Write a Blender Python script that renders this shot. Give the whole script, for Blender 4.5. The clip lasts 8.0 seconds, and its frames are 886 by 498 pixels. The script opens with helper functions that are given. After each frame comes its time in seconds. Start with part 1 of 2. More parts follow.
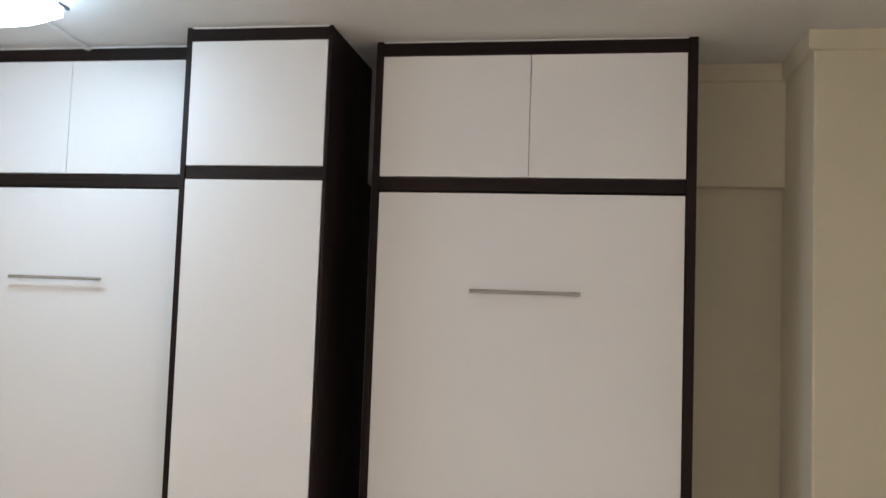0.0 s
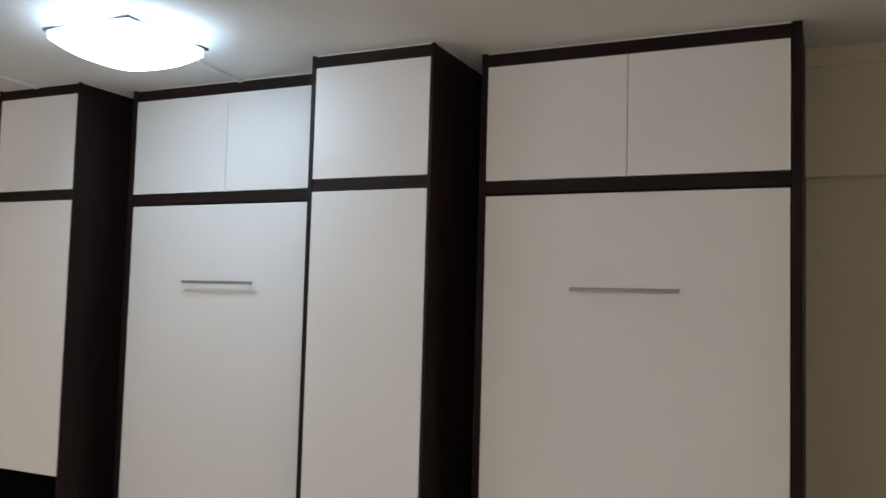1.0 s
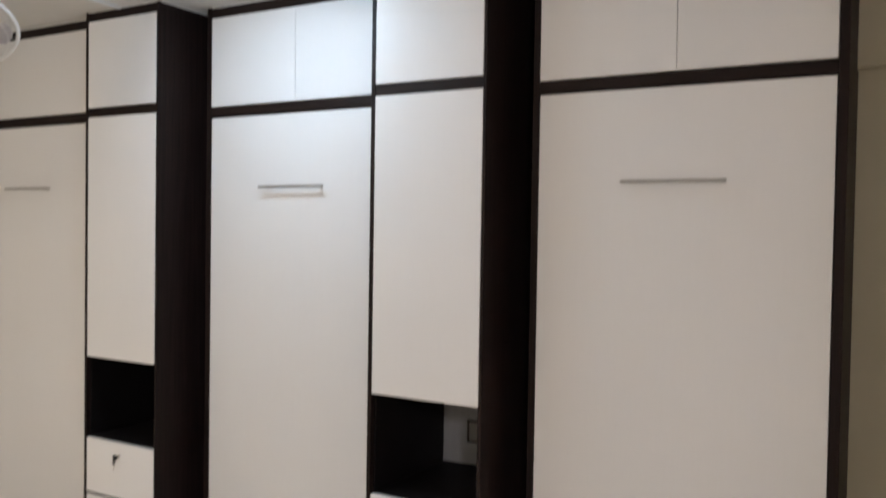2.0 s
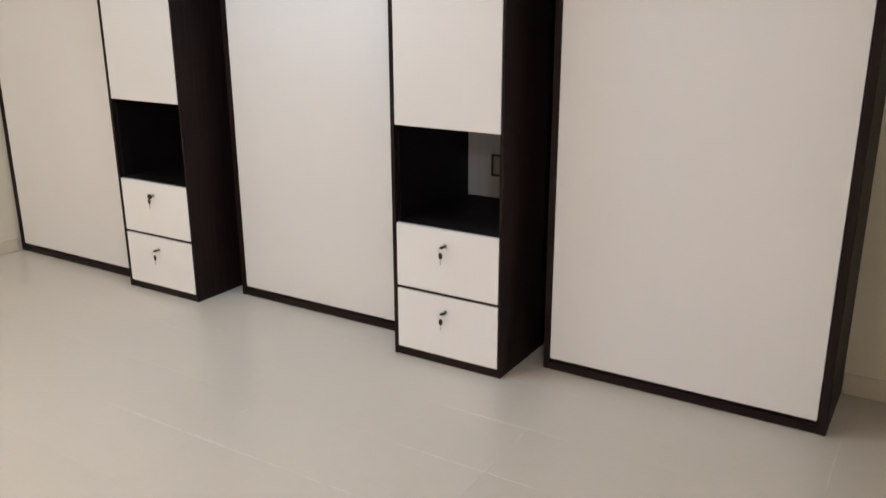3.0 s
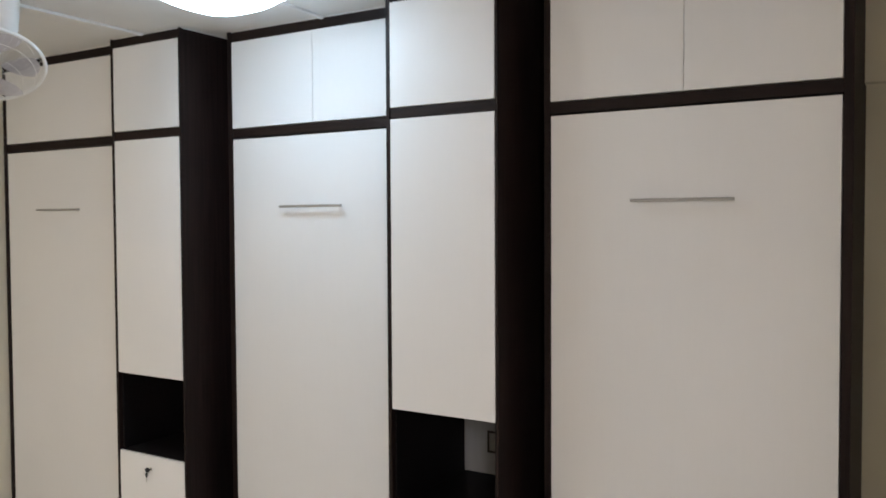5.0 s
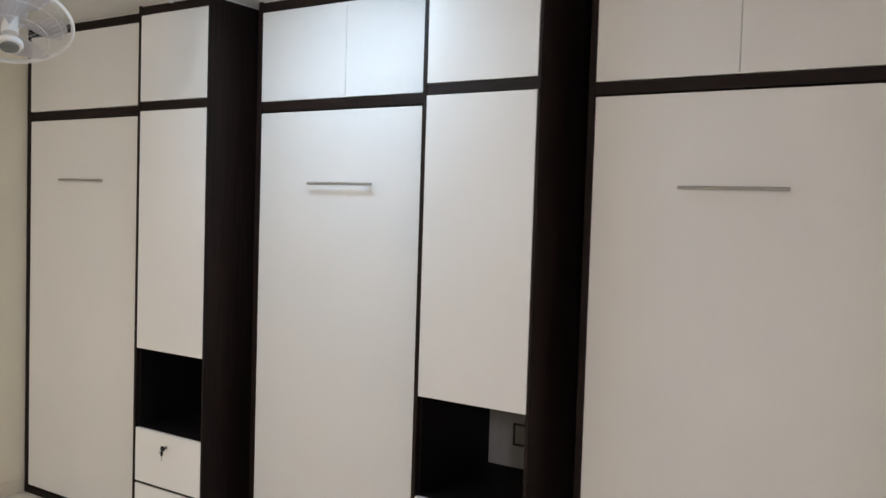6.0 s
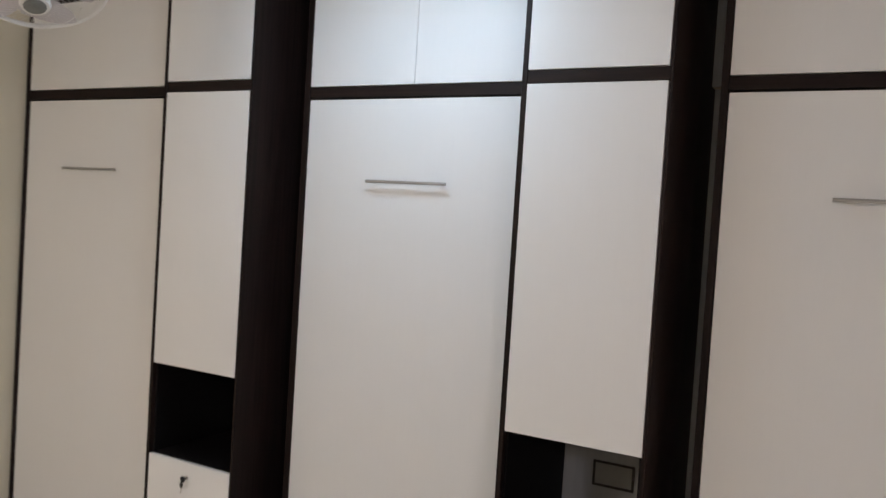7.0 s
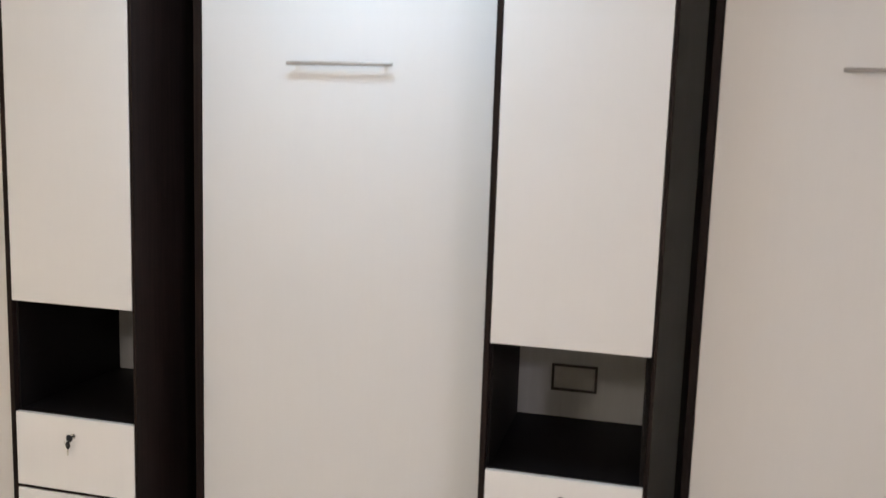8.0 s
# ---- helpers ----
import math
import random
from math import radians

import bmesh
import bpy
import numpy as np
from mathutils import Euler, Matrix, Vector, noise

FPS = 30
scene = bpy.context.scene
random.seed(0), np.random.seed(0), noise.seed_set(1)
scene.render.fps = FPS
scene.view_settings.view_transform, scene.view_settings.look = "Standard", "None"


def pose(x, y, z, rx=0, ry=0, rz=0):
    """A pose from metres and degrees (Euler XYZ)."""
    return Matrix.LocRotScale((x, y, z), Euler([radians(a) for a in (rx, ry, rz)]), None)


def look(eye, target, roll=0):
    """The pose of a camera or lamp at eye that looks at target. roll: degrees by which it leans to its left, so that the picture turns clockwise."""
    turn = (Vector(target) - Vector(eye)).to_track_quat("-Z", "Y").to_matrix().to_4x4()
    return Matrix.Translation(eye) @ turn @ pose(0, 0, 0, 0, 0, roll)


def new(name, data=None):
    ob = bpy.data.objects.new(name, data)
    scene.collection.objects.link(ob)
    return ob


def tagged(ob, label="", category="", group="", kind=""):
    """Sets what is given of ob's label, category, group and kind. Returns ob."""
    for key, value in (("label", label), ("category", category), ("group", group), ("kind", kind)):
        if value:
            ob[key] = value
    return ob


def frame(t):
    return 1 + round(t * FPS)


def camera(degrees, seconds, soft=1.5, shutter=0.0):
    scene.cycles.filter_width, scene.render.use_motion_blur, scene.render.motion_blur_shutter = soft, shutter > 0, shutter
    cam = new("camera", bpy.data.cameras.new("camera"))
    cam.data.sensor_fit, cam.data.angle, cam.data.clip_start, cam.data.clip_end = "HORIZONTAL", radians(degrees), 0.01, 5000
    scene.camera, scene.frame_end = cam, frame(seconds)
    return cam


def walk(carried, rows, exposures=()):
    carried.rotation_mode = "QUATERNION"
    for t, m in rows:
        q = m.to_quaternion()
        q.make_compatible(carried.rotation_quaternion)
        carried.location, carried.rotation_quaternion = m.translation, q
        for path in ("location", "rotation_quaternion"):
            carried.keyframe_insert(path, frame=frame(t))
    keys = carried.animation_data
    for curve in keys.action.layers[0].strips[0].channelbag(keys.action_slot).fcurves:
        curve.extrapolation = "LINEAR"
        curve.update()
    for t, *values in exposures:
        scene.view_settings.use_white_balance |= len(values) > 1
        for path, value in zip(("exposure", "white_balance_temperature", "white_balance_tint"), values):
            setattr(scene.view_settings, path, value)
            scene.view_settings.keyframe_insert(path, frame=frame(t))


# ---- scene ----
cam = camera(55.6, 8.0, soft=1.5, shutter=0.45)
PATH = [
    (0, (-0.345, -2.721, 1.721), (-0.676, -0.753, 1.851), 2.0),
    (0.2, (-0.247, -2.697, 1.733), (-0.654, -0.745, 1.88), 1.5),
    (0.5, (-0.097, -2.689, 1.74), (-0.724, -0.796, 1.884), 0.8),
    (0.7, (-0.005, -2.702, 1.762), (-0.757, -0.852, 1.881), 1.4),
    (1, (0.08, -2.729, 1.71), (-0.76, -0.918, 1.837), 1.6),
    (1.2, (0.123, -2.744, 1.689), (-0.766, -0.957, 1.81), 0.8),
    (2.3, (0.22, -2.884, 1.552), (-0.804, -1.181, 1.327), 0.7),
    (2.5, (0.223, -2.872, 1.524), (-0.805, -1.198, 1.145), 0.5),
    (2.7, (0.214, -2.852, 1.493), (-0.793, -1.198, 0.992), 0.3),
    (3, (0.232, -2.842, 1.449), (-0.773, -1.217, 0.858), -0.2),
    (3.1, (0.231, -2.843, 1.451), (-0.764, -1.218, 0.845), -0.2),
    (3.3, (0.248, -2.834, 1.481), (-0.748, -1.211, 0.87), -0.0),
    (3.5, (0.263, -2.853, 1.492), (-0.75, -1.226, 0.921), 0.1),
    (3.8, (0.268, -2.852, 1.55), (-0.746, -1.198, 1.062), 0.0),
    (4, (0.278, -2.843, 1.564), (-0.747, -1.17, 1.178), -0.2),
    (4.2, (0.275, -2.85, 1.608), (-0.75, -1.162, 1.296), -0.5),
    (4.5, (0.281, -2.873, 1.65), (-0.748, -1.17, 1.446), -0.7),
    (4.7, (0.288, -2.879, 1.666), (-0.753, -1.176, 1.537), -0.4),
    (5, (0.283, -2.907, 1.702), (-0.763, -1.204, 1.632), -0.3),
    (5.1, (0.277, -2.915, 1.706), (-0.786, -1.222, 1.648), -0.4),
    (5.2, (0.277, -2.916, 1.72), (-0.805, -1.235, 1.659), -0.3),
    (6.3, (0.006, -2.804, 1.651), (-1.06, -1.116, 1.547), 2.1),
    (6.5, (-0.134, -2.786, 1.69), (-1.19, -1.092, 1.574), 1.9),
    (6.7, (-0.257, -2.737, 1.674), (-1.31, -1.041, 1.556), 2.7),
    (7, (-0.473, -2.708, 1.644), (-1.461, -0.97, 1.569), 3.6),
    (7.2, (-0.609, -2.702, 1.641), (-1.491, -0.908, 1.557), 2.3),
    (7.5, (-0.805, -2.652, 1.599), (-1.525, -0.79, 1.477), 1.7),
    (7.7, (-0.971, -2.611, 1.61), (-1.57, -0.715, 1.397), 1.9),
    (8, (-1.193, -2.57, 1.551), (-1.669, -0.646, 1.284), 1.9),
]
EXPOSURES = [
    (0.0, -0.90, 6500, 11), (0.5, -1.24, 6450, 10), (1.0, -1.34, 6500, 11), (1.2, -1.20, 6500, 11), (2.3, -0.85, 6500, 13),
    (2.5, -0.81, 6480, 13), (3.0, -0.55, 6500, 13), (3.1, -0.47, 6480, 12), (3.5, -0.39, 6450, 11), (4.0, -0.46, 6400, 10), (4.5, -0.69, 6250, 9),
    (5.0, -0.89, 6350, 10), (6.5, -0.94, 6450, 11), (7.0, -1.11, 6500, 13), (7.5, -1.01, 6500, 13), (8.0, -0.70, 6550, 13),
]
walk(cam, [(t, look(eye, target, roll)) for t, eye, target, roll in PATH], EXPOSURES)

# ---- light levels ----
world = bpy.data.worlds.new("night")
world.use_nodes = True
world.node_tree.nodes["Background"].inputs[0].default_value = (0.5, 0.55, 0.65, 1)
world.node_tree.nodes["Background"].inputs[1].default_value = 0.02
scene.world = world
LAMP_FRONT = ((0.645, 0.875, 1.09), 37.0)   # cool white lamp over the beds
ADDED_LAMP_A = ((1.05, 0.948, 0.84), 60.0)   # added out of view; B's direction follows a shadow on the middle bed
ADDED_LAMP_B = ((1.0, 0.945, 1.05), 138.0)

# ---- plan ----
CEIL, FLOOR = 2.6, -0.010
WALL_Y = 0.385          # wall behind the cabinets
BEAM_Y = 0.33          # face of the beam above it
LEFT_X = -4.368        # wall at the head of the row
PILLAR_X, PILLAR_Y = 0.340, -0.03
# unseen added wall; RIGHT_END is set by where the lamp light stops
RIGHT_X, RIGHT_END = 0.74, -2.12
FAR_X, BACK_Y = 3.0, -6.0


# ---- materials ----
def material(name, colour, rough=0.5, metal=0.0):
    m = bpy.data.materials.new(name)
    m.use_nodes = True
    b = m.node_tree.nodes["Principled BSDF"]
    b.inputs["Base Color"].default_value = (*colour, 1)
    b.inputs["Roughness"].default_value = rough
    b.inputs["Metallic"].default_value = metal
    return m


def varied(name, dark, light, rough=0.5, scale=(6, 6, 6), detail=5.0, metal=0.0, bump=0.0, bump_scale=200.0,
           rough_spread=0.08, coat=0.0, per_object=0.0, broad=0.0, place=False, low=0.3, high=0.7):
    """Base colour between two tones by noise, a second broad noise, roughness noise and a fine bump."""
    m = material(name, light, rough, metal)
    nt = m.node_tree
    n, l = nt.nodes, nt.links
    b = n["Principled BSDF"]
    tc = n.new("ShaderNodeTexCoord")
    spot = n.new("ShaderNodeNewGeometry").outputs["Position"] if place else tc.outputs["Object"]
    mp = n.new("ShaderNodeMapping")
    mp.inputs["Scale"].default_value = scale
    l.new(spot, mp.inputs[0])
    noise_a = n.new("ShaderNodeTexNoise")
    noise_a.inputs["Scale"].default_value = 1.0
    noise_a.inputs["Detail"].default_value = detail
    noise_a.inputs["Roughness"].default_value = 0.6
    l.new(mp.outputs[0], noise_a.inputs["Vector"])
    ramp = n.new("ShaderNodeValToRGB")
    ramp.color_ramp.elements[0].position = low
    ramp.color_ramp.elements[1].position = high
    ramp.color_ramp.elements[0].color = (*dark, 1)
    ramp.color_ramp.elements[1].color = (*light, 1)
    l.new(noise_a.outputs["Fac"], ramp.inputs[0])
    colour = ramp.outputs[0]
    noise_b = n.new("ShaderNodeTexNoise")
    noise_b.inputs["Scale"].default_value = 1.7
    noise_b.inputs["Detail"].default_value = 3.0
    l.new(spot, noise_b.inputs["Vector"])
    if broad or per_object:
        hsv = n.new("ShaderNodeHueSaturation")
        val = n.new("ShaderNodeMapRange")
        val.inputs[1].default_value, val.inputs[2].default_value = 0.3, 0.7
        val.inputs[3].default_value, val.inputs[4].default_value = 1 - broad, 1 + broad
        l.new(noise_b.outputs["Fac"], val.inputs[0])
        out = val.outputs[0]
        if per_object:
            info = n.new("ShaderNodeObjectInfo")
            rnd = n.new("ShaderNodeMapRange")
            rnd.inputs[3].default_value, rnd.inputs[4].default_value = 1 - per_object, 1 + per_object
            l.new(info.outputs["Random"], rnd.inputs[0])
            mul = n.new("ShaderNodeMath")
            mul.operation = "MULTIPLY"
            l.new(out, mul.inputs[0])
            l.new(rnd.outputs[0], mul.inputs[1])
            out = mul.outputs[0]
        l.new(out, hsv.inputs["Value"])
        l.new(colour, hsv.inputs["Color"])
        colour = hsv.outputs[0]
    l.new(colour, b.inputs["Base Color"])
    rr = n.new("ShaderNodeMapRange")
    rr.inputs[3].default_value, rr.inputs[4].default_value = rough - rough_spread, rough + rough_spread
    l.new(noise_b.outputs["Fac"], rr.inputs[0])
    l.new(rr.outputs[0], b.inputs["Roughness"])
    if coat:
        b.inputs["Coat Weight"].default_value = coat
        b.inputs["Coat Roughness"].default_value = 0.15
    if bump:
        fine = n.new("ShaderNodeTexNoise")
        fine.inputs["Scale"].default_value = bump_scale
        fine.inputs["Detail"].default_value = 4.0
        l.new(tc.outputs["Object"], fine.inputs["Vector"])
        bp = n.new("ShaderNodeBump")
        bp.inputs["Strength"].default_value = bump
        bp.inputs["Distance"].default_value = 0.002
        l.new(fine.outputs["Fac"], bp.inputs["Height"])
        l.new(bp.outputs[0], b.inputs["Normal"])
    return m


WHITE = varied("white_laminate", (0.78, 0.775, 0.767), (0.787, 0.782, 0.775), 0.42, (60, 60, 4), 4, bump=0.05, bump_scale=300, broad=0.012, rough_spread=0.03)
# base lighter than WHITE: the sheen on the drawers is put into the colour
DRAWER_SHEEN_WHITE = varied("glossy_white_with_painted_sheen", (0.86, 0.858, 0.856), (0.87, 0.868, 0.866), 0.22, (60, 60, 4), 4, bump=0.04, bump_scale=300, rough_spread=0.0)
WENGE = varied("wenge_laminate", (0.0075, 0.0042, 0.0036), (0.021, 0.0118, 0.0098), 0.5, (120, 120, 2.5), 6, bump=0.12, bump_scale=240, broad=0.1)
WENGE_FLAT = varied("wenge_laminate_crosswise", (0.0075, 0.0042, 0.0036), (0.021, 0.0118, 0.0098), 0.5, (2.5, 120, 120), 6, bump=0.12, bump_scale=240, broad=0.1)
WHITE.node_tree.nodes["Principled BSDF"].inputs["Specular IOR Level"].default_value = 0.4
# grey of the niche backing, also put over the wall as gap shade
GREY_BACK = varied("grey_niche_back_and_gap_shade", (0.43, 0.44, 0.45), (0.48, 0.49, 0.50), 0.6, (40, 40, 4), bump=0.05, broad=0.03)
PAINT = varied("cream_wall_paint", (0.72, 0.664, 0.535), (0.755, 0.699, 0.57), 0.75, (3, 3, 3), bump=0.18, bump_scale=160, broad=0.02)
CEILING_PAINT = varied("white_ceiling_paint", (0.74, 0.73, 0.71), (0.79, 0.78, 0.76), 0.85, (3, 3, 3), bump=0.2, bump_scale=150, broad=0.015)
TILE = varied("beige_polished_tile", (0.652, 0.610, 0.538), (0.668, 0.626, 0.554), 0.29, (40, 40, 40), 6, per_object=0.006, rough_spread=0.0, place=True)
GROUT = varied("pale_grout", (0.62, 0.575, 0.505), (0.69, 0.65, 0.585), 0.5, (2.6, 2.6, 2.6), 2)
SKIRT = varied("beige_skirting_tile", (0.665, 0.60, 0.49), (0.715, 0.645, 0.53), 0.4, (8, 8, 8), broad=0.03)
STEEL = varied("brushed_steel", (0.42, 0.41, 0.40), (0.52, 0.51, 0.50), 0.34, (6, 300, 300), metal=1.0)
CHROME = material("chrome", (0.75, 0.75, 0.76), 0.15, 1.0)
GREY_METAL = material("grey_metal_edge", (0.16, 0.17, 0.19), 0.35, 0.8)
# darker tone than WENGE, for every board inside the niche
NICHE_BLACK = varied("near_black_niche_boards", (0.0055, 0.0040, 0.0040), (0.0095, 0.0072, 0.0072), 0.55, (90, 90, 90), bump=0.08)
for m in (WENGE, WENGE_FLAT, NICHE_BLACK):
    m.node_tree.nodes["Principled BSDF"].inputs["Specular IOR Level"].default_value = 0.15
BLACK = varied("black_plastic", (0.007, 0.007, 0.007), (0.012, 0.012, 0.012), 0.6, (60, 60, 60))
PLASTIC = varied("white_plastic", (0.74, 0.74, 0.73), (0.8, 0.8, 0.79), 0.38, (20, 20, 20), broad=0.02)
CAULK = varied("white_filler", (0.76, 0.75, 0.73), (0.82, 0.81, 0.79), 0.7, (60, 60, 60), bump=0.2)
SOCKET = varied("grey_socket_plastic", (0.34, 0.33, 0.31), (0.38, 0.37, 0.35), 0.45, (30, 30, 30))
EDGE_BROWN = varied("raw_board_edge", (0.034, 0.028, 0.024), (0.058, 0.047, 0.041), 0.7, (80, 80, 80))
GREY_CAP = varied("grey_plastic", (0.16, 0.17, 0.17), (0.21, 0.22, 0.22), 0.4, (40, 40, 40))


def clear_plastic(name):
    m = bpy.data.materials.new(name)
    m.use_nodes = True
    nt = m.node_tree
    b = nt.nodes["Principled BSDF"]
    # milky tone stands for the haze of the spinning blades
    b.inputs["Base Color"].default_value = (0.76, 0.73, 0.78, 1)
    b.inputs["Roughness"].default_value = 0.3
    mix = nt.nodes.new("ShaderNodeMixShader")
    tr = nt.nodes.new("ShaderNodeBsdfTransparent")
    mix.inputs[0].default_value = 0.66
    nt.links.new(tr.outputs[0], mix.inputs[1])
    nt.links.new(b.outputs[0], mix.inputs[2])
    nt.links.new(mix.outputs[0], nt.nodes["Material Output"].inputs[0])
    return m


FAN_BLADE = clear_plastic("blade_haze_plastic")


def glowing(name, level):
    colour, strength = level
    m = material(name, (0.9, 0.9, 0.9), 0.4)
    b = m.node_tree.nodes["Principled BSDF"]
    b.inputs["Emission Color"].default_value = (*colour, 1)
    b.inputs["Emission Strength"].default_value = strength
    return m


GLOW_FRONT = glowing("lit_diffuser", LAMP_FRONT)
ADDED_GLOW_A = glowing("added_diffuser_left", ADDED_LAMP_A)
ADDED_GLOW_B = glowing("added_diffuser_right", ADDED_LAMP_B)


# ---- mesh helpers ----
def slab(bm, x0, x1, y0, y1, z0, z1, bevel=0.0, segments=1):
    made = bmesh.ops.create_cube(bm, size=1.0, matrix=Matrix.Translation(((x0 + x1) / 2, (y0 + y1) / 2, (z0 + z1) / 2))
                                 @ Matrix.Diagonal((x1 - x0, y1 - y0, z1 - z0, 1)))
    if bevel:
        edges = list({e for v in made["verts"] for e in v.link_edges})
        bmesh.ops.bevel(bm, geom=edges, offset=bevel, segments=segments, profile=0.5, affect="EDGES")
    return bm


def block(x0, x1, y0, y1, z0, z1, bevel=0.0, segments=1):
    return slab(bmesh.new(), x0, x1, y0, y1, z0, z1, bevel, segments)


def rod(bm, a, b, radius, sides=16, radius_end=None):
    a, b = Vector(a), Vector(b)
    turn = (b - a).to_track_quat("Z", "Y").to_matrix().to_4x4()
    bmesh.ops.create_cone(bm, cap_ends=True, segments=sides, radius1=radius, radius2=radius if radius_end is None else radius_end,
                          depth=(b - a).length, matrix=Matrix.Translation((a + b) / 2) @ turn)
    return bm


def ring(bm, m, radius, thick, sides=64, around=8):
    rows = []
    for i in range(sides):
        a = 2 * math.pi * i / sides
        rows.append([bm.verts.new(m @ Vector(((radius + thick * math.cos(b)) * math.cos(a), (radius + thick * math.cos(b)) * math.sin(a), thick * math.sin(b))))
                     for b in (2 * math.pi * j / around for j in range(around))])
    for i in range(sides):
        p, q = rows[i], rows[(i + 1) % sides]
        for j in range(around):
            bm.faces.new((p[j], q[j], q[(j + 1) % around], p[(j + 1) % around]))
    return bm


def wire(bm, points, radius, sides=6):
    """A round wire through the points."""
    rows = []
    for i, p in enumerate(points):
        d = (points[min(i + 1, len(points) - 1)] - points[max(i - 1, 0)]).normalized()
        u = d.orthogonal().normalized()
        v = d.cross(u)
        rows.append([bm.verts.new(p + radius * (math.cos(a) * u + math.sin(a) * v)) for a in (2 * math.pi * j / sides for j in range(sides))])
    for p, q in zip(rows, rows[1:]):
        shift = min(range(sides), key=lambda k: (q[k].co - p[0].co).length)
        for j in range(sides):
            bm.faces.new((p[j], p[(j + 1) % sides], q[(j + 1 + shift) % sides], q[(j + shift) % sides]))
    return bm


def lathe(bm, m, profile, sides=48):
    """Turned about z by m; the profile is rows of radius, height."""
    rows = [[bm.verts.new(m @ Vector((r * math.cos(a), r * math.sin(a), h))) for a in (2 * math.pi * i / sides for i in range(sides))] for r, h in profile]
    for p, q in zip(rows, rows[1:]):
        for i in range(sides):
            bm.faces.new((p[i], p[(i + 1) % sides], q[(i + 1) % sides], q[i]))
    bm.faces.new(rows[0][::-1])
    bm.faces.new(rows[-1])
    return bm


def mesh_of(name, bm, mat, smooth=False):
    bmesh.ops.recalc_face_normals(bm, faces=bm.faces)
    me = bpy.data.meshes.new(name)
    if smooth:
        for f in bm.faces:
            f.smooth = True
        for e in bm.edges:
            e.smooth = len(e.link_faces) == 2 and e.calc_face_angle(0) < 0.7
    bm.to_mesh(me)
    bm.free()
    me.materials.append(mat)
    return me


def part(name, bm, mat, parent, label="", smooth=False):
    ob = new(name, mesh_of(name, bm, mat, smooth))
    ob.parent = parent
    if parent is not None:
        ob.matrix_parent_inverse = parent.matrix_world.inverted()
    return tagged(ob, label)


def base(name, x, y, z):
    ob = new(name)
    ob.empty_display_size = 0.1
    ob.matrix_world = pose(x, y, z)
    bpy.context.view_layer.update()
    return ob


def structure(name, bm, mat, label="", category="", smooth=False):
    return tagged(part(name, bm, mat, None, smooth=smooth), label, category, kind="structure")


# ---- shell of the room ----
bm = block(LEFT_X - 0.15, 1.2, WALL_Y, WALL_Y + 0.15, FLOOR, CEIL)
structure("wall_north", bm, PAINT, "cream painted wall behind the fitted wardrobes", "wall")
structure("beam", block(LEFT_X, PILLAR_X, BEAM_Y, WALL_Y - 0.0005, 2.165, CEIL, 0.004, 2), PAINT, "cream painted beam along the top of the wall", "beam")
structure("wall_west", block(LEFT_X - 0.15, LEFT_X, BACK_Y, WALL_Y, FLOOR, CEIL), PAINT, "cream painted wall at the end of the row", "wall")
structure("pillar", block(PILLAR_X, 1.2, PILLAR_Y, WALL_Y - 0.0005, FLOOR, CEIL, 0.006, 2), PAINT, "cream painted pillar beside the wardrobes", "pillar")
# Unseen wall, added to keep the right rear lamp off the recess.
structure("light_blocking_wall", block(RIGHT_X, RIGHT_X + 0.15, RIGHT_END, PILLAR_Y - 0.0005, FLOOR, CEIL, 0.004), PAINT, "unseen cream side wall, added to keep lamp light off the recess", "wall")
structure("wall_passage", block(RIGHT_X + 0.15, FAR_X + 0.15, RIGHT_END, RIGHT_END + 0.15, FLOOR, CEIL), PAINT, "cream painted wall of the rear of the room", "wall")
structure("wall_east_rear", block(FAR_X, FAR_X + 0.15, BACK_Y, RIGHT_END, FLOOR, CEIL), PAINT, "unseen cream side wall, added to keep lamp light off the recess at the rear", "wall")
structure("wall_south", block(LEFT_X - 0.15, FAR_X + 0.15, BACK_Y - 0.15, BACK_Y, FLOOR, CEIL), PAINT, "cream painted rear wall", "wall")
structure("ceiling", block(LEFT_X - 0.15, FAR_X + 0.15, BACK_Y - 0.15, WALL_Y + 0.15, CEIL, CEIL + 0.12), CEILING_PAINT, "plain white painted ceiling", "ceiling")


def cornice(points, drop=0.062, out=0.02):
    """A flat strip under the ceiling along a plan line; the room is on its right-hand side."""
    bm = bmesh.new()
    profile = [(0.0, -drop), (out - 0.004, -drop), (out - 0.001, -drop + 0.0015), (out, -drop + 0.005), (out, -0.001), (0.0, -0.001)]
    rows = []
    for i, p in enumerate(points):
        p = Vector(p)
        d0 = (p - Vector(points[i - 1])).normalized() if i else None
        d1 = (Vector(points[i + 1]) - p).normalized() if i + 1 < len(points) else None
        n0 = Vector((d0.y, -d0.x)) if d0 else None
        n1 = Vector((d1.y, -d1.x)) if d1 else None
        off = (n0 + n1) / (1 + n0.dot(n1)) if d0 and d1 else (n0 or n1)
        rows.append([bm.verts.new((p.x + off.x * a, p.y + off.y * a, CEIL + h)) for a, h in profile])
    for p, q in zip(rows, rows[1:]):
        for j in range(len(profile)):
            bm.faces.new((p[j], q[j], q[(j + 1) % len(profile)], p[(j + 1) % len(profile)]))
    bm.faces.new(rows[0])
    bm.faces.new(rows[-1][::-1])
    return bm


structure("cornice", cornice([(0.0008, BEAM_Y - 0.0005), (PILLAR_X - 0.0005, BEAM_Y - 0.0005), (PILLAR_X - 0.0005, PILLAR_Y - 0.0005), (RIGHT_X, PILLAR_Y - 0.0005)]),
          PAINT, "cream painted cornice under the ceiling", "cornice")


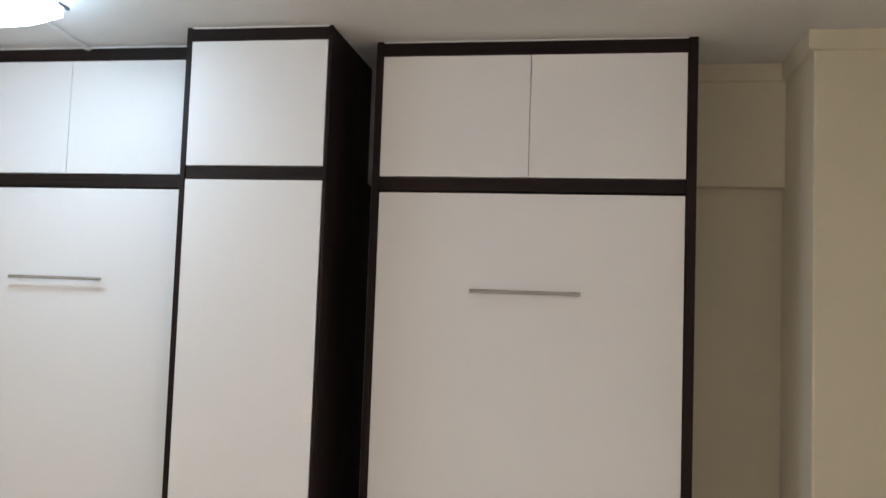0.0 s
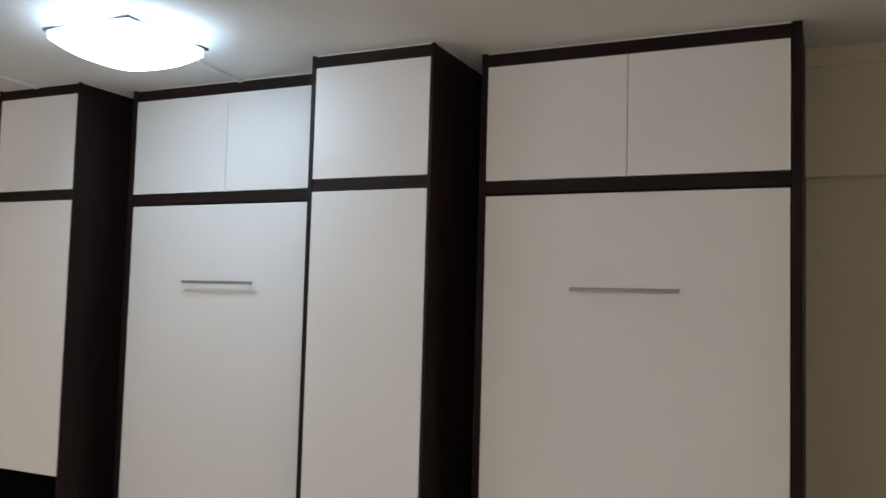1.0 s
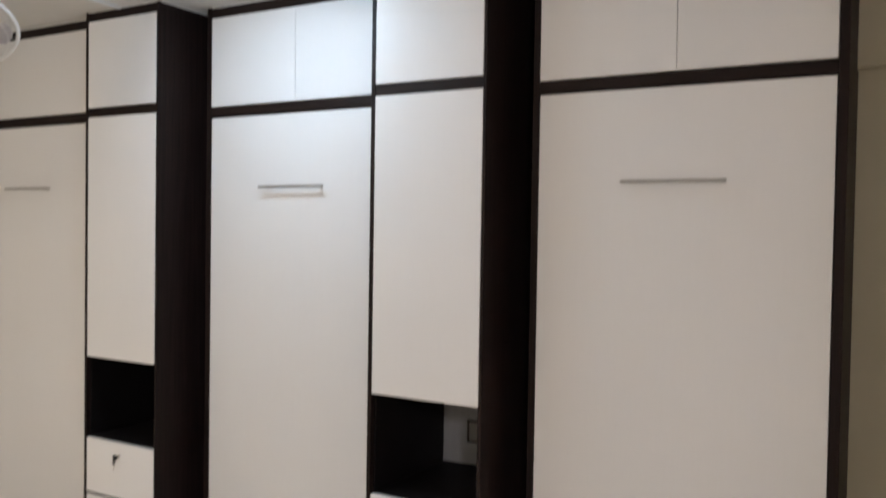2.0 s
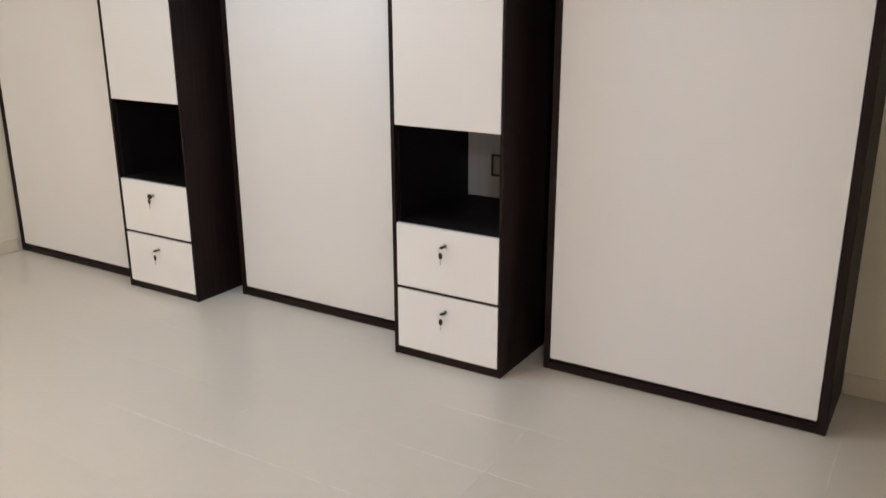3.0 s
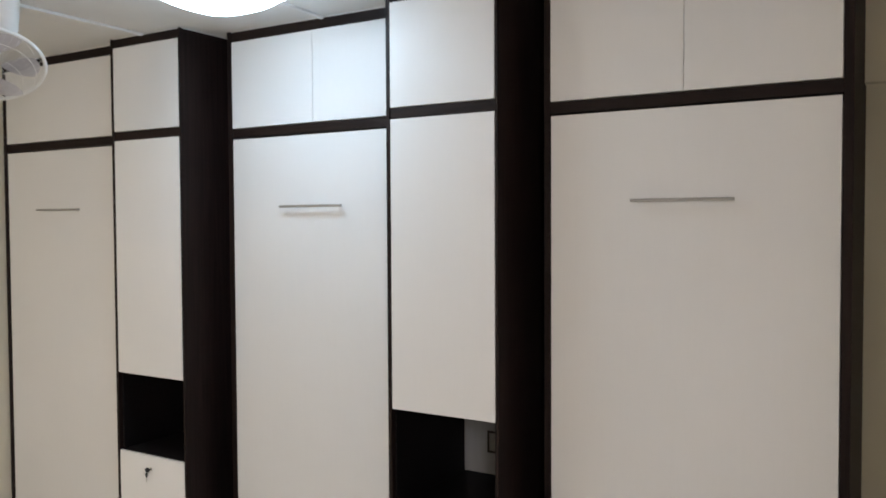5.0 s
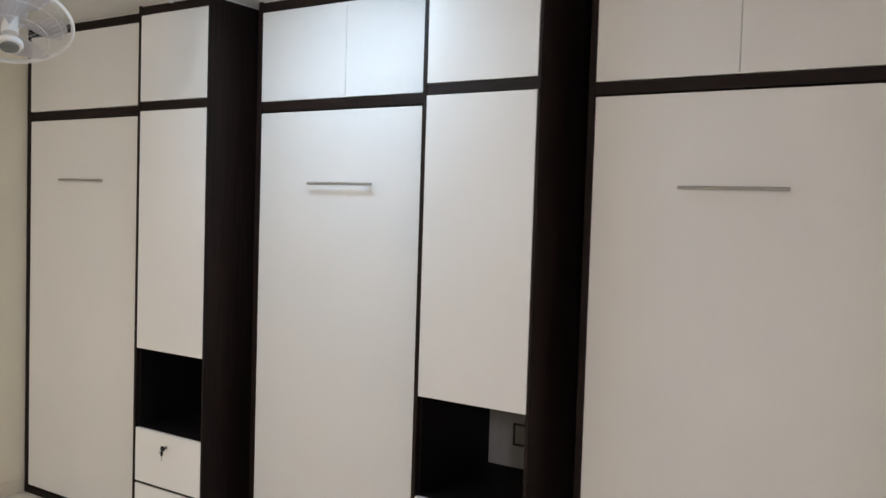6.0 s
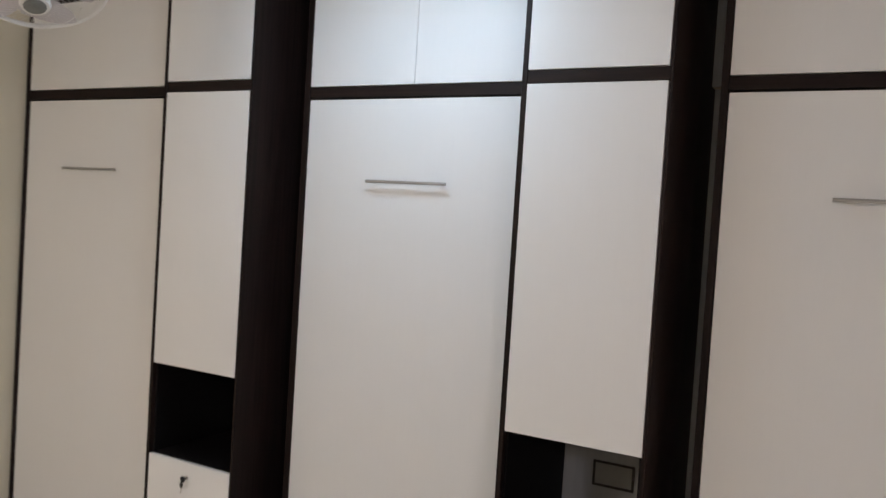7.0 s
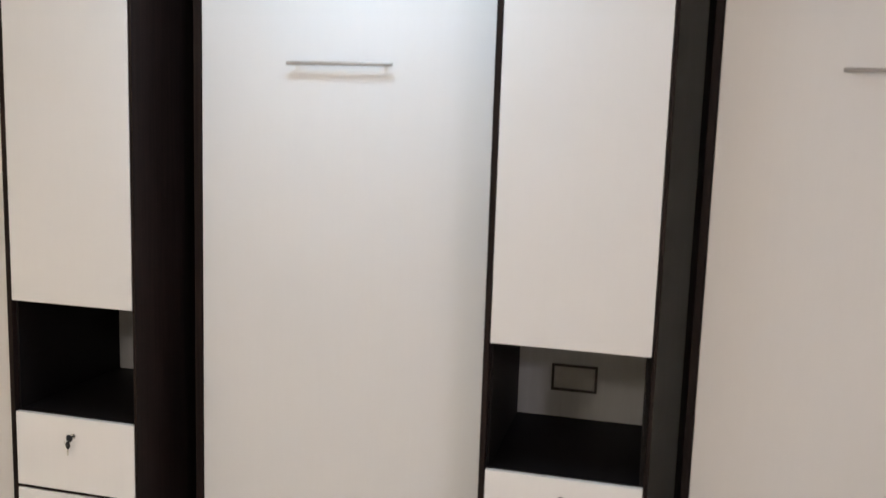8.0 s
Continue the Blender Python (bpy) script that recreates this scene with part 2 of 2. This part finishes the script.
def skirting(name, x0, x1, y0, y1):
    return structure(name, block(x0, x1, y0, y1, FLOOR + 0.0005, FLOOR + 0.085, 0.005, 2), SKIRT, "beige tile skirting along the wall", "skirting")


skirting("baseboard", 0.0008, PILLAR_X - 0.0112, WALL_Y - 0.011, WALL_Y - 0.0005)
skirting("baseboard", PILLAR_X - 0.011, PILLAR_X - 0.0005, PILLAR_Y, WALL_Y - 0.0005)
skirting("baseboard", PILLAR_X - 0.011, RIGHT_X, PILLAR_Y - 0.011, PILLAR_Y - 0.0005)
skirting("baseboard", LEFT_X + 0.0005, LEFT_X + 0.011, BACK_Y, -0.14)


# ---- lamps ----
def ceiling_light(x, y, half, glow, label, deep=0.025):
    top = base("ceiling_light", x, y, CEIL)
    part("base_tray", block(x - half * 0.8, x + half * 0.8, y - half * 0.8, y + half * 0.8, CEIL - 0.026, CEIL - 0.0005, 0.004), PLASTIC, top)
    bm = bmesh.new()
    n = 20
    grid = {}
    for i in range(n + 1):
        for j in range(n + 1):
            u, v = 2 * i / n - 1, 2 * j / n - 1
            k = 1 - 0.045 * (u * u * v * v)
            sag = 0.034 * (1 - u ** 4) * (1 - v ** 4) + 0.014 * (1 - u * u * v * v)
            grid[i, j] = bm.verts.new((x + half * u * k * (1 + 0.03 * (1 - v * v)), y + half * v * k * (1 + 0.03 * (1 - u * u)), CEIL - 0.043 - deep - sag))
    for i in range(n):
        for j in range(n):
            bm.faces.new((grid[i, j], grid[i + 1, j], grid[i + 1, j + 1], grid[i, j + 1]))
    rim = [grid[i, 0] for i in range(n)] + [grid[n, j] for j in range(n)] + [grid[n - i, n] for i in range(n)] + [grid[0, n - j] for j in range(n)]
    up = [bm.verts.new((v.co.x, v.co.y, CEIL - 0.043)) for v in rim]
    for a in range(len(rim)):
        b = (a + 1) % len(rim)
        bm.faces.new((rim[a], rim[b], up[b], up[a]))
    bm.faces.new(up)
    part("diffuser", bm, glow, top, "glowing white bulging diffuser", smooth=True)
    h = half * 1.005
    bm = bmesh.new()
    for sy in (-1, 1):
        slab(bm, x - h, x + h, min(y + sy * h, y + sy * (h - 0.012)), max(y + sy * h, y + sy * (h - 0.012)), CEIL - 0.0425, CEIL - 0.037)
        slab(bm, min(x + sy * h, x + sy * (h - 0.012)), max(x + sy * h, x + sy * (h - 0.012)), y - h + 0.012, y + h - 0.012, CEIL - 0.0425, CEIL - 0.037)
    part("frame", bm, GREY_METAL, top, "grey metal edge frame")
    for sx in (-1, 1):
        for sy in (-1, 1):
            bm = bmesh.new()
            cx, cy = x + sx * (h + 0.003), y + sy * (h + 0.003)
            slab(bm, min(cx, cx - sx * 0.05), max(cx, cx - sx * 0.05), min(cy, cy - sy * 0.0025), max(cy, cy - sy * 0.0025), CEIL - 0.045, CEIL - 0.035)
            slab(bm, min(cx, cx - sx * 0.0025), max(cx, cx - sx * 0.0025), min(cy - sy * 0.003, cy - sy * 0.05), max(cy - sy * 0.003, cy - sy * 0.05), CEIL - 0.045, CEIL - 0.035)
            part("corner_trim", bm, GREY_METAL, top, "grey metal corner trim")
    return tagged(top, label, "ceiling light")


ceiling_light(-2.062, -0.668, 0.181, GLOW_FRONT, "square white ceiling light with a lit bulging diffuser")
# Two unseen lamps, added to even the brightness along the row.
ceiling_light(-3.3, -3.7, 0.27, ADDED_GLOW_A, "unseen square ceiling light, added to light the row from rear left", 0.09)
ceiling_light(1.55, -4.4, 0.15, ADDED_GLOW_B, "unseen square ceiling light, added to light the row from rear right", 0.15)


# ---- wall bed cabinets ----
def notched(x0, x1, y0, back, high):
    """A full-height upright, cut back at the top to clear the beam."""
    line = [(y0, FLOOR + 0.0005), (back, FLOOR + 0.0005), (back, 2.16), (high, 2.16), (high, CEIL - 0.001), (y0, CEIL - 0.001)]
    bm = bmesh.new()
    a, b = ([bm.verts.new((x, y, z)) for y, z in line] for x in (x0, x1))
    bm.faces.new(a)
    bm.faces.new(b[::-1])
    for i in range(6):
        bm.faces.new((a[i], b[i], b[(i + 1) % 6], a[(i + 1) % 6]))
    bmesh.ops.bevel(bm, geom=list(bm.edges), offset=0.0012, segments=1, profile=0.5, affect="EDGES")
    return bm


def bar_handle(bm_x, y, z, length, parent):
    bm = bmesh.new()
    bmesh.ops.create_cone(bm, cap_ends=True, segments=20, radius1=0.006, radius2=0.006, depth=length,
                          matrix=Matrix.Translation((bm_x, y - 0.031, z)) @ pose(0, 0, 0, 0, 90, 0))
    h = part("handle", bm, STEEL, parent, "brushed steel bar handle", smooth=True)
    for s in (-1, 1):
        px = bm_x + s * (length / 2 - 0.03)
        part("post", rod(bmesh.new(), (px, y, z), (px, y - 0.030, z), 0.0055, 14), STEEL, parent, smooth=True)
    return h


def wall_bed(x0, x1, y, label, handle, t=0.023, u=0.030, leaves=2):
    """A fold-down bed closed into its cabinet, with one or two cupboard doors over it."""
    back, high = WALL_Y - 0.001, BEAM_Y - 0.001
    top = base("wall_bed_cabinet", (x0 + x1) / 2, (y + back) / 2, FLOOR)
    for a, b in ((x0, x0 + t), (x1 - u, x1)):
        part("side_panel", notched(a, b, y, back, high), WENGE, top, "dark wenge side panel")
    xa, xb = x0 + t + 0.0004, x1 - u - 0.0004
    part("bottom_rail", block(xa, xb, y + 0.002, back, FLOOR + 0.0005, 0.025, 0.0012), WENGE_FLAT, top, "dark wenge plinth rail")
    part("mid_rail", block(xa, xb, y + 0.004, high, 2.094, 2.137, 0.0012), WENGE_FLAT, top, "dark wenge cross rail")
    part("top_rail", block(xa, xb, y + 0.003, y + 0.022, 2.5505, 2.5945, 0.0012), WENGE_FLAT, top, "dark wenge filler rail")
    part("sealant_strip", block(xa, xb, y + 0.001, y + 0.02, 2.5948, CEIL - 0.0008, 0.001), CAULK, top, "white sealant strip")
    part("top_panel", block(xa, xb, y + 0.024, high, 2.552, 2.57), WENGE_FLAT, top)
    part("back_panel", block(xa, xb, back - 0.006, back - 0.0005, 0.041, 2.09), WENGE, top)
    mid = (xa + xb) / 2
    for a, b in ((xa + 0.002, mid - 0.001), (mid + 0.001, xb - 0.002)) if leaves == 2 else ((xa + 0.002, xb - 0.002),):
        part("cupboard_door", block(a, b, y + 0.0005, y + 0.0185, 2.1405, 2.548, 0.0015, 2), WHITE, top, "white laminate cupboard door")
    front = part("bed_front", block(xa + 0.003, xb - 0.003, y + 0.003, y + 0.021, 0.038, 2.087, 0.0015, 2), WHITE, top, "white laminate bed front panel")
    bar_handle(mid, y + 0.003, 1.766, handle, front)
    return tagged(top, label, "wall bed", "wall beds in a row")


wall_bed(-1.053, 0.0, 0.0, "white fold-up wall bed, closed, framed in dark wenge beside the pillar", 0.355)
wall_bed(-2.708, -1.656, 0.0, "white fold-up wall bed, closed, framed in dark wenge under the lamp", 0.355, 0.027, 0.026)
wall_bed(-4.361, -3.315, -0.122, "white fold-up wall bed, closed, framed in wenge, by end wall", 0.355, 0.030, 0.028, 1)


# ---- tall side cabinets ----
def key_set(x, y, z, parent, swing, hang=0.026):
    """A cam lock with its key in it and a spare hanging below."""
    part("lock", lathe(bmesh.new(), Matrix.Translation((x, y, z)) @ pose(0, 0, 0, 90), [(0.0095, -0.001), (0.0095, 0.002), (0.008, 0.0035), (0.003, 0.0035)], 20), CHROME, parent, "chrome cam lock", smooth=True)
    a = radians(swing)
    ux, uz = math.cos(a), math.sin(a)
    bm = bmesh.new()
    rod(bm, (x, y - 0.0036, z), (x, y - 0.012, z), 0.0028, 8)
    m = Matrix.Translation((x, y - 0.022, z)) @ pose(0, 0, 0, 0, -swing, 0)
    bmesh.ops.create_uvsphere(bm, u_segments=16, v_segments=10, radius=1.0, matrix=m @ Matrix.Diagonal((0.0135, 0.0125, 0.0058, 1)))
    part("key", bm, BLACK, parent, "black-headed key in the lock", smooth=True)
    sx, sz = x - 0.008 * ux - 0.001, z - 0.010
    bm = bmesh.new()
    ring(bm, Matrix.Translation((sx, y - 0.024, sz - 0.003)) @ pose(0, 0, 0, 90, 0, 60), 0.010, 0.0009, 20, 5)
    part("key_ring", bm, CHROME, parent, smooth=True)
    m = Matrix.Translation((sx, y - 0.0235, sz - hang))
    bm = bmesh.new()
    bmesh.ops.create_uvsphere(bm, u_segments=16, v_segments=10, radius=1.0, matrix=m @ Matrix.Diagonal((0.0092, 0.004, 0.0138, 1)))
    part("spare_key_head", bm, BLACK, parent, "black plastic key head", smooth=True)
    bm = bmesh.new()
    bmesh.ops.create_cube(bm, size=1.0, matrix=m @ Matrix.Translation((0, 0, -0.024)) @ Matrix.Diagonal((0.0048, 0.0018, 0.024, 1)))
    part("spare_key_blade", bm, CHROME, parent)


def side_cabinet(x0, x1, y, label, swings, hangs):
    """A tall cabinet: cupboard door, long door, open niche and two drawers with locks."""
    t, u = 0.018, 0.012
    back, high = WALL_Y - 0.001, BEAM_Y - 0.001
    top = base("tall_side_cabinet", (x0 + x1) / 2, (y + back) / 2, FLOOR)
    for a, b in ((x0, x0 + t), (x1 - u, x1)):
        part("side_panel", notched(a, b, y, back, high), WENGE, top, "dark wenge side panel")
    xa, xb = x0 + t + 0.0004, x1 - u - 0.0004
    part("bottom_rail", block(xa, xb, y + 0.002, back, FLOOR + 0.0005, 0.025, 0.0012), WENGE_FLAT, top, "dark wenge plinth rail")
    part("mid_rail", block(xa, xb, y + 0.004, high, 2.100, 2.140, 0.0012), WENGE_FLAT, top, "dark wenge cross rail")
    part("top_rail", block(xa, xb, y + 0.003, y + 0.022, 2.554, 2.5945, 0.0012), WENGE_FLAT, top, "dark wenge filler rail")
    part("sealant_strip", block(xa, xb, y + 0.001, y + 0.02, 2.5948, CEIL - 0.0008, 0.001), CAULK, top, "white sealant strip")
    part("top_panel", block(xa, xb, y + 0.024, high, 2.556, 2.574), WENGE_FLAT, top)
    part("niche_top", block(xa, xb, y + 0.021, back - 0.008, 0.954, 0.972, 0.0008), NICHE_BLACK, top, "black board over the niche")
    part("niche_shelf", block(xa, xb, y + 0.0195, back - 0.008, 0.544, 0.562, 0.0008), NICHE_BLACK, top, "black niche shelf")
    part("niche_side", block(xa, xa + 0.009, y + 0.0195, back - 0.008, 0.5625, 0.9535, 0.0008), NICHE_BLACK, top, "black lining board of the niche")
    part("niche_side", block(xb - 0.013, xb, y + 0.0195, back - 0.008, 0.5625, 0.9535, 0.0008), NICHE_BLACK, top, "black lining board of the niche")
    part("niche_back", block(xa, xb, back - 0.007, back - 0.0005, 0.45, 1.05), GREY_BACK, top, "pale grey backing board")
    part("drawer_divider", block(xa, xb, y + 0.003, y + 0.1, 0.287, 0.294), WENGE_FLAT, top)
    part("cupboard_door", block(xa + 0.0015, xb - 0.0015, y, y + 0.018, 2.1425, 2.5515, 0.0015, 2), WHITE, top, "white laminate cupboard door")
    part("long_door", block(xa + 0.0015, xb - 0.0015, y, y + 0.018, 0.950, 2.0965, 0.0015, 2), WHITE, top, "white laminate long door")
    for (z0, z1), swing, hang in zip(((0.028, 0.284), (0.297, 0.559)), swings, hangs):
        d = part("drawer", block(xa + 0.0015, xb - 0.0015, y, y + 0.018, z0, z1, 0.0015, 2), DRAWER_SHEEN_WHITE, top, "white laminate drawer front with a lock")
        key_set((x0 + x1) / 2 + 0.001, y, z1 - 0.063, d, swing, hang)
    part("sealant_strip", block(x1 + 0.0003, x1 + 0.006, y + 0.012, high - 0.002, CEIL - 0.005, CEIL - 0.0012, 0.001), CAULK, top, "white sealant strip")
    part("screw_cap", lathe(bmesh.new(), Matrix.Translation((x1 - 0.006, y, 2.066)) @ pose(0, 0, 0, 90), [(0.003, -0.0005), (0.003, 0.0006), (0.002, 0.001)], 12), EDGE_BROWN, top, smooth=True)
    return tagged(top, label, "cabinet", "tall cabinets between the beds")


side_cabinet(-1.650, -1.153, -0.185, "tall white and wenge cabinet with niche and two locked drawers", (12, 20), (0.026, 0.026))
side_cabinet(-3.302, -2.805, -0.202, "tall white and wenge cabinet with niche beside the end bed", (25, -60), (0.026, 0.014))

# ---- added sheets over the wall; their grey carries the shade of the gaps ----
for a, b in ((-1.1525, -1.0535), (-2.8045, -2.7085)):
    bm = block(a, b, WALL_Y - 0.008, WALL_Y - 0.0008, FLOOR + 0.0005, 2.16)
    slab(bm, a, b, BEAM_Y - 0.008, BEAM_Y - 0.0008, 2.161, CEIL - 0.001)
    structure("gap_shade_sheet", bm, GREY_BACK, "grey sheet added over the wall for the shade in the gap", "board")

# ---- socket in the niche ----
sy = WALL_Y - 0.0085
top = base("wall_socket", -1.423, sy, 0.70)
bm = bmesh.new()
X0, X1, Z0, Z1, B = -1.504, -1.342, 0.659, 0.757, 0.009
slab(bm, X0, X1, sy - 0.004, sy, Z1 - B, Z1)
slab(bm, X0, X1, sy - 0.004, sy, Z0, Z0 + B)
slab(bm, X0, X0 + B, sy - 0.004, sy, Z0 + B, Z1 - B)
slab(bm, X1 - B, X1, sy - 0.004, sy, Z0 + B, Z1 - B)
part("cutout_edge", bm, EDGE_BROWN, top, "dark edge of the cut-out")
part("socket_plate", block(X0 + B + 0.0005, X1 - B - 0.0005, sy - 0.0025, sy, Z0 + B + 0.0005, Z1 - B - 0.0005, 0.001), SOCKET, top, "grey socket plate")
tagged(top, "grey double wall socket in a dark-edged cut-out", "socket")


# ---- cable trunking on the ceiling ----
def trunking(a, b, width, label):
    a, b = Vector(a), Vector(b)
    d = (b - a)
    bm = block(-width / 2, width / 2, 0, d.length, -0.012, -0.0005, 0.0015)
    slab(bm, -width / 2 - 0.0015, width / 2 + 0.0015, d.length - 0.02, d.length + 0.001, -0.0135, -0.0005, 0.0015)
    bm.transform(Matrix.Translation((a.x, a.y, CEIL)) @ Matrix.Rotation(math.atan2(-d.x, d.y), 4, "Z"))
    return tagged(part("cable_trunking", bm, PLASTIC, None), label, "trunking")


trunking((-2.075, -0.50), (-2.121, -0.004), 0.017, "thin white cable trunking from the lamp to a cabinet")
trunking((-3.032, -0.86), (-3.058, -0.207), 0.017, "thin white cable trunking from the fan to a cabinet")


# ---- ceiling fan on a swivel ----
def swivel_fan(mx, my, centre, radius, tilt, heading):
    top = base("ceiling_fan", mx, my, CEIL)
    rx, ry = -math.sin(heading), math.cos(heading)
    up = Matrix.Translation((mx + 0.03 * rx, my + 0.03 * ry, 0))
    turn = Matrix.Translation((mx - 0.045 * rx, my - 0.045 * ry, 0)) @ Matrix.Rotation(heading, 4, "Z")
    bm = block(-0.045, 0.045, -0.04, 0.04, CEIL - 0.135, CEIL - 0.0005, 0.008, 2)
    bm.transform(turn)
    part("mount_box", bm, PLASTIC, top, "white mounting box", smooth=True)
    bm = block(0.0445, 0.048, -0.026, 0.022, CEIL - 0.098, CEIL - 0.058, 0.001)
    bm.transform(turn)
    part("switch_panel", bm, GREY_CAP, top, "grey switch panel")
    part("canopy", lathe(bmesh.new(), up, [(0.056, CEIL - 0.001), (0.058, CEIL - 0.01), (0.050, CEIL - 0.13), (0.044, CEIL - 0.15), (0.02, CEIL - 0.155)], 40), PLASTIC, top, smooth=True)
    part("canopy_ring", lathe(bmesh.new(), up, [(0.062, CEIL - 0.0005), (0.062, CEIL - 0.008), (0.0585, CEIL - 0.0095)], 40), GREY_CAP, top, "grey ring at the ceiling", smooth=True)
    axis = Vector((math.cos(heading) * math.cos(tilt), math.sin(heading) * math.cos(tilt), -math.sin(tilt)))
    m = Matrix.Translation(centre) @ axis.to_track_quat("Z", "Y").to_matrix().to_4x4()
    part("neck", rod(bmesh.new(), (mx + 0.03 * rx, my + 0.03 * ry, CEIL - 0.15), m @ Vector((0, 0, -0.10)), 0.022, 16), PLASTIC, top, smooth=True)
    part("motor_housing", lathe(bmesh.new(), m, [(0.02, -0.15), (0.05, -0.14), (0.062, -0.10), (0.06, -0.05), (0.03, -0.045)], 32), PLASTIC, top, smooth=True)
    part("guard_rim", ring(bmesh.new(), m, radius, 0.0075, 72, 8), PLASTIC, top, "white guard rim", smooth=True)

    def dome(side, r):
        depth = 0.098 if side > 0 else 0.07
        k = r / radius
        return side * depth * (1 - k ** 3)

    for side, name in ((1, "front_guard"), (-1, "rear_guard")):
        bm = bmesh.new()
        for i in range(48):
            a = 2 * math.pi * i / 48
            pts = []
            for j in range(9):
                r = 0.042 + (radius - 0.042) * j / 8
                b = a + 0.35 * (1 - j / 8)
                pts.append(m @ Vector((r * math.cos(b), r * math.sin(b), dome(side, r))))
            wire(bm, pts, 0.0004, 4)
        for r in (0.62, 0.84):
            ring(bm, m @ Matrix.Translation((0, 0, dome(side, r * radius))), r * radius, 0.0010, 56, 5)
        part(name, bm, PLASTIC, top, "white wire guard", smooth=True)
    part("hub_cap", lathe(bmesh.new(), m, [(0.046, 0.088), (0.048, 0.097), (0.043, 0.108), (0.036, 0.109)], 36), PLASTIC, top, smooth=True)
    part("badge", lathe(bmesh.new(), m, [(0.035, 0.1065), (0.034, 0.111), (0.030, 0.1125)], 32), GREY_CAP, top, "grey centre cap", smooth=True)
    part("spindle", rod(bmesh.new(), m @ Vector((0, 0, -0.05)), m @ Vector((0, 0, 0.05)), 0.03, 20), PLASTIC, top, smooth=True)
    # blades widened until they nearly meet, to fill the haze of spinning
    for i in range(5):
        bm = bmesh.new()
        rows = []
        for j in range(9):
            r = 0.03 + (radius - 0.05) * j / 8
            w = 0.24 + 0.37 * math.sin(math.pi * min(1.0, 0.18 + 0.62 * j / 8))
            rows.append([bm.verts.new(m @ Vector((r * math.cos(c), r * math.sin(c), 0.03 * math.sin((k - 3) / 3) + 0.0)))
                         for k in range(7) for c in [2 * math.pi * i / 5 + w * (k - 3) / 3]])
        for p, q in zip(rows, rows[1:]):
            for k in range(6):
                bm.faces.new((p[k], p[k + 1], q[k + 1], q[k]))
        bmesh.ops.solidify(bm, geom=list(bm.faces), thickness=0.002)
        part("blade", bm, FAN_BLADE, top, "translucent fan blade, milky and wide to suggest spinning haze", smooth=True)
    return tagged(top, "white ceiling-mounted swivel fan with wire guard and clear blades", "fan")


swivel_fan(-2.987, -0.965, (-3.020, -1.000, 2.326), 0.222, radians(60), math.atan2(-0.51, 0.85))

# ---- floor of long tiles ----
WIDE, PITCH, JOINT = 0.936, 0.3155, 0.002
structure("floor", block(LEFT_X - 0.15, FAR_X + 0.15, BACK_Y - 0.15, WALL_Y + 0.15, FLOOR - 0.12, FLOOR - 0.0003), GROUT, "polished beige floor tiles with pale joints", "floor")
floor = bpy.data.objects["floor"]
TX, TY = 0.050, -0.478
cut_sizes = {}
for i in range(-5, 4):
    x0, x1 = max(TX + i * WIDE, LEFT_X), min(TX + (i + 1) * WIDE, FAR_X)
    for j in range(-18, 3):
        y0, y1 = max(TY + j * PITCH, BACK_Y), min(TY + (j + 1) * PITCH, WALL_Y)
        w, d = round((x1 - x0 - JOINT) / 2, 4), round((y1 - y0 - JOINT) / 2, 4)
        if (w, d) not in cut_sizes:
            cut_sizes[w, d] = mesh_of("tile", block(-w, w, -d, d, -0.008, 0.0, 0.0004), TILE)
        ob = new("tile", cut_sizes[w, d])
        ob.parent = floor
        ob.matrix_basis = pose((x0 + x1) / 2, (y0 + y1) / 2, FLOOR)


# ---- dried grout left along some joints ----
FILM = varied("dried_grout", (0.69, 0.645, 0.58), (0.78, 0.745, 0.69), 0.7, (30, 30, 30), 4, place=True)


def residue(x0, y0, x1, y1, width):
    """Ragged crumbs of dried grout along a joint, thinning out to both ends."""
    a, d = Vector((x0, y0)), Vector((x1 - x0, y1 - y0))
    side = Vector((-d.y, d.x)).normalized()
    steps = max(8, round(d.length / 0.012))
    bm = bmesh.new()
    rows = []
    for i in range(steps + 1):
        u = i / steps
        w = width / 2 * min(1.0, 5 * u, 5 * (1 - u)) * random.uniform(0.35, 1.15) + 0.0004
        p = a + d * u + side * random.uniform(-0.0012, 0.0012)
        rows.append([bm.verts.new((p.x + side.x * w * k, p.y + side.y * w * k, FLOOR + h)) for k, h in ((-1, -0.0003), (-0.7, 0.0007), (0.7, 0.0007), (1, -0.0003))])
    for i, (p, q) in enumerate(zip(rows, rows[1:])):
        if random.random() < 0.86:
            for j in range(3):
                bm.faces.new((p[j], q[j], q[j + 1], p[j + 1]))
    return part("grout_residue", bm, FILM, floor, "ragged line of dried grout")


ROW_A, ROW_B, ROW_C = TY, TY - PITCH, TY - 2 * PITCH
for x0, y0, x1, y1, width in (
        (-2.30, ROW_C, -1.46, ROW_C, 0.0095), (-1.36, ROW_C, -1.17, ROW_C, 0.007), (-1.24, ROW_A, -0.74, ROW_A, 0.0075),
        (-1.22, ROW_B, -0.70, ROW_B, 0.0075), (TX - WIDE, -0.70, TX - WIDE, -0.96, 0.010), (TX, 0.05, TX, -0.34, 0.009),
        (TX - 2 * WIDE, -0.85, TX - 2 * WIDE, -0.96, 0.005), (TX - WIDE, -0.50, TX - WIDE, -0.58, 0.004)):
    residue(x0, y0, x1, y1, width)
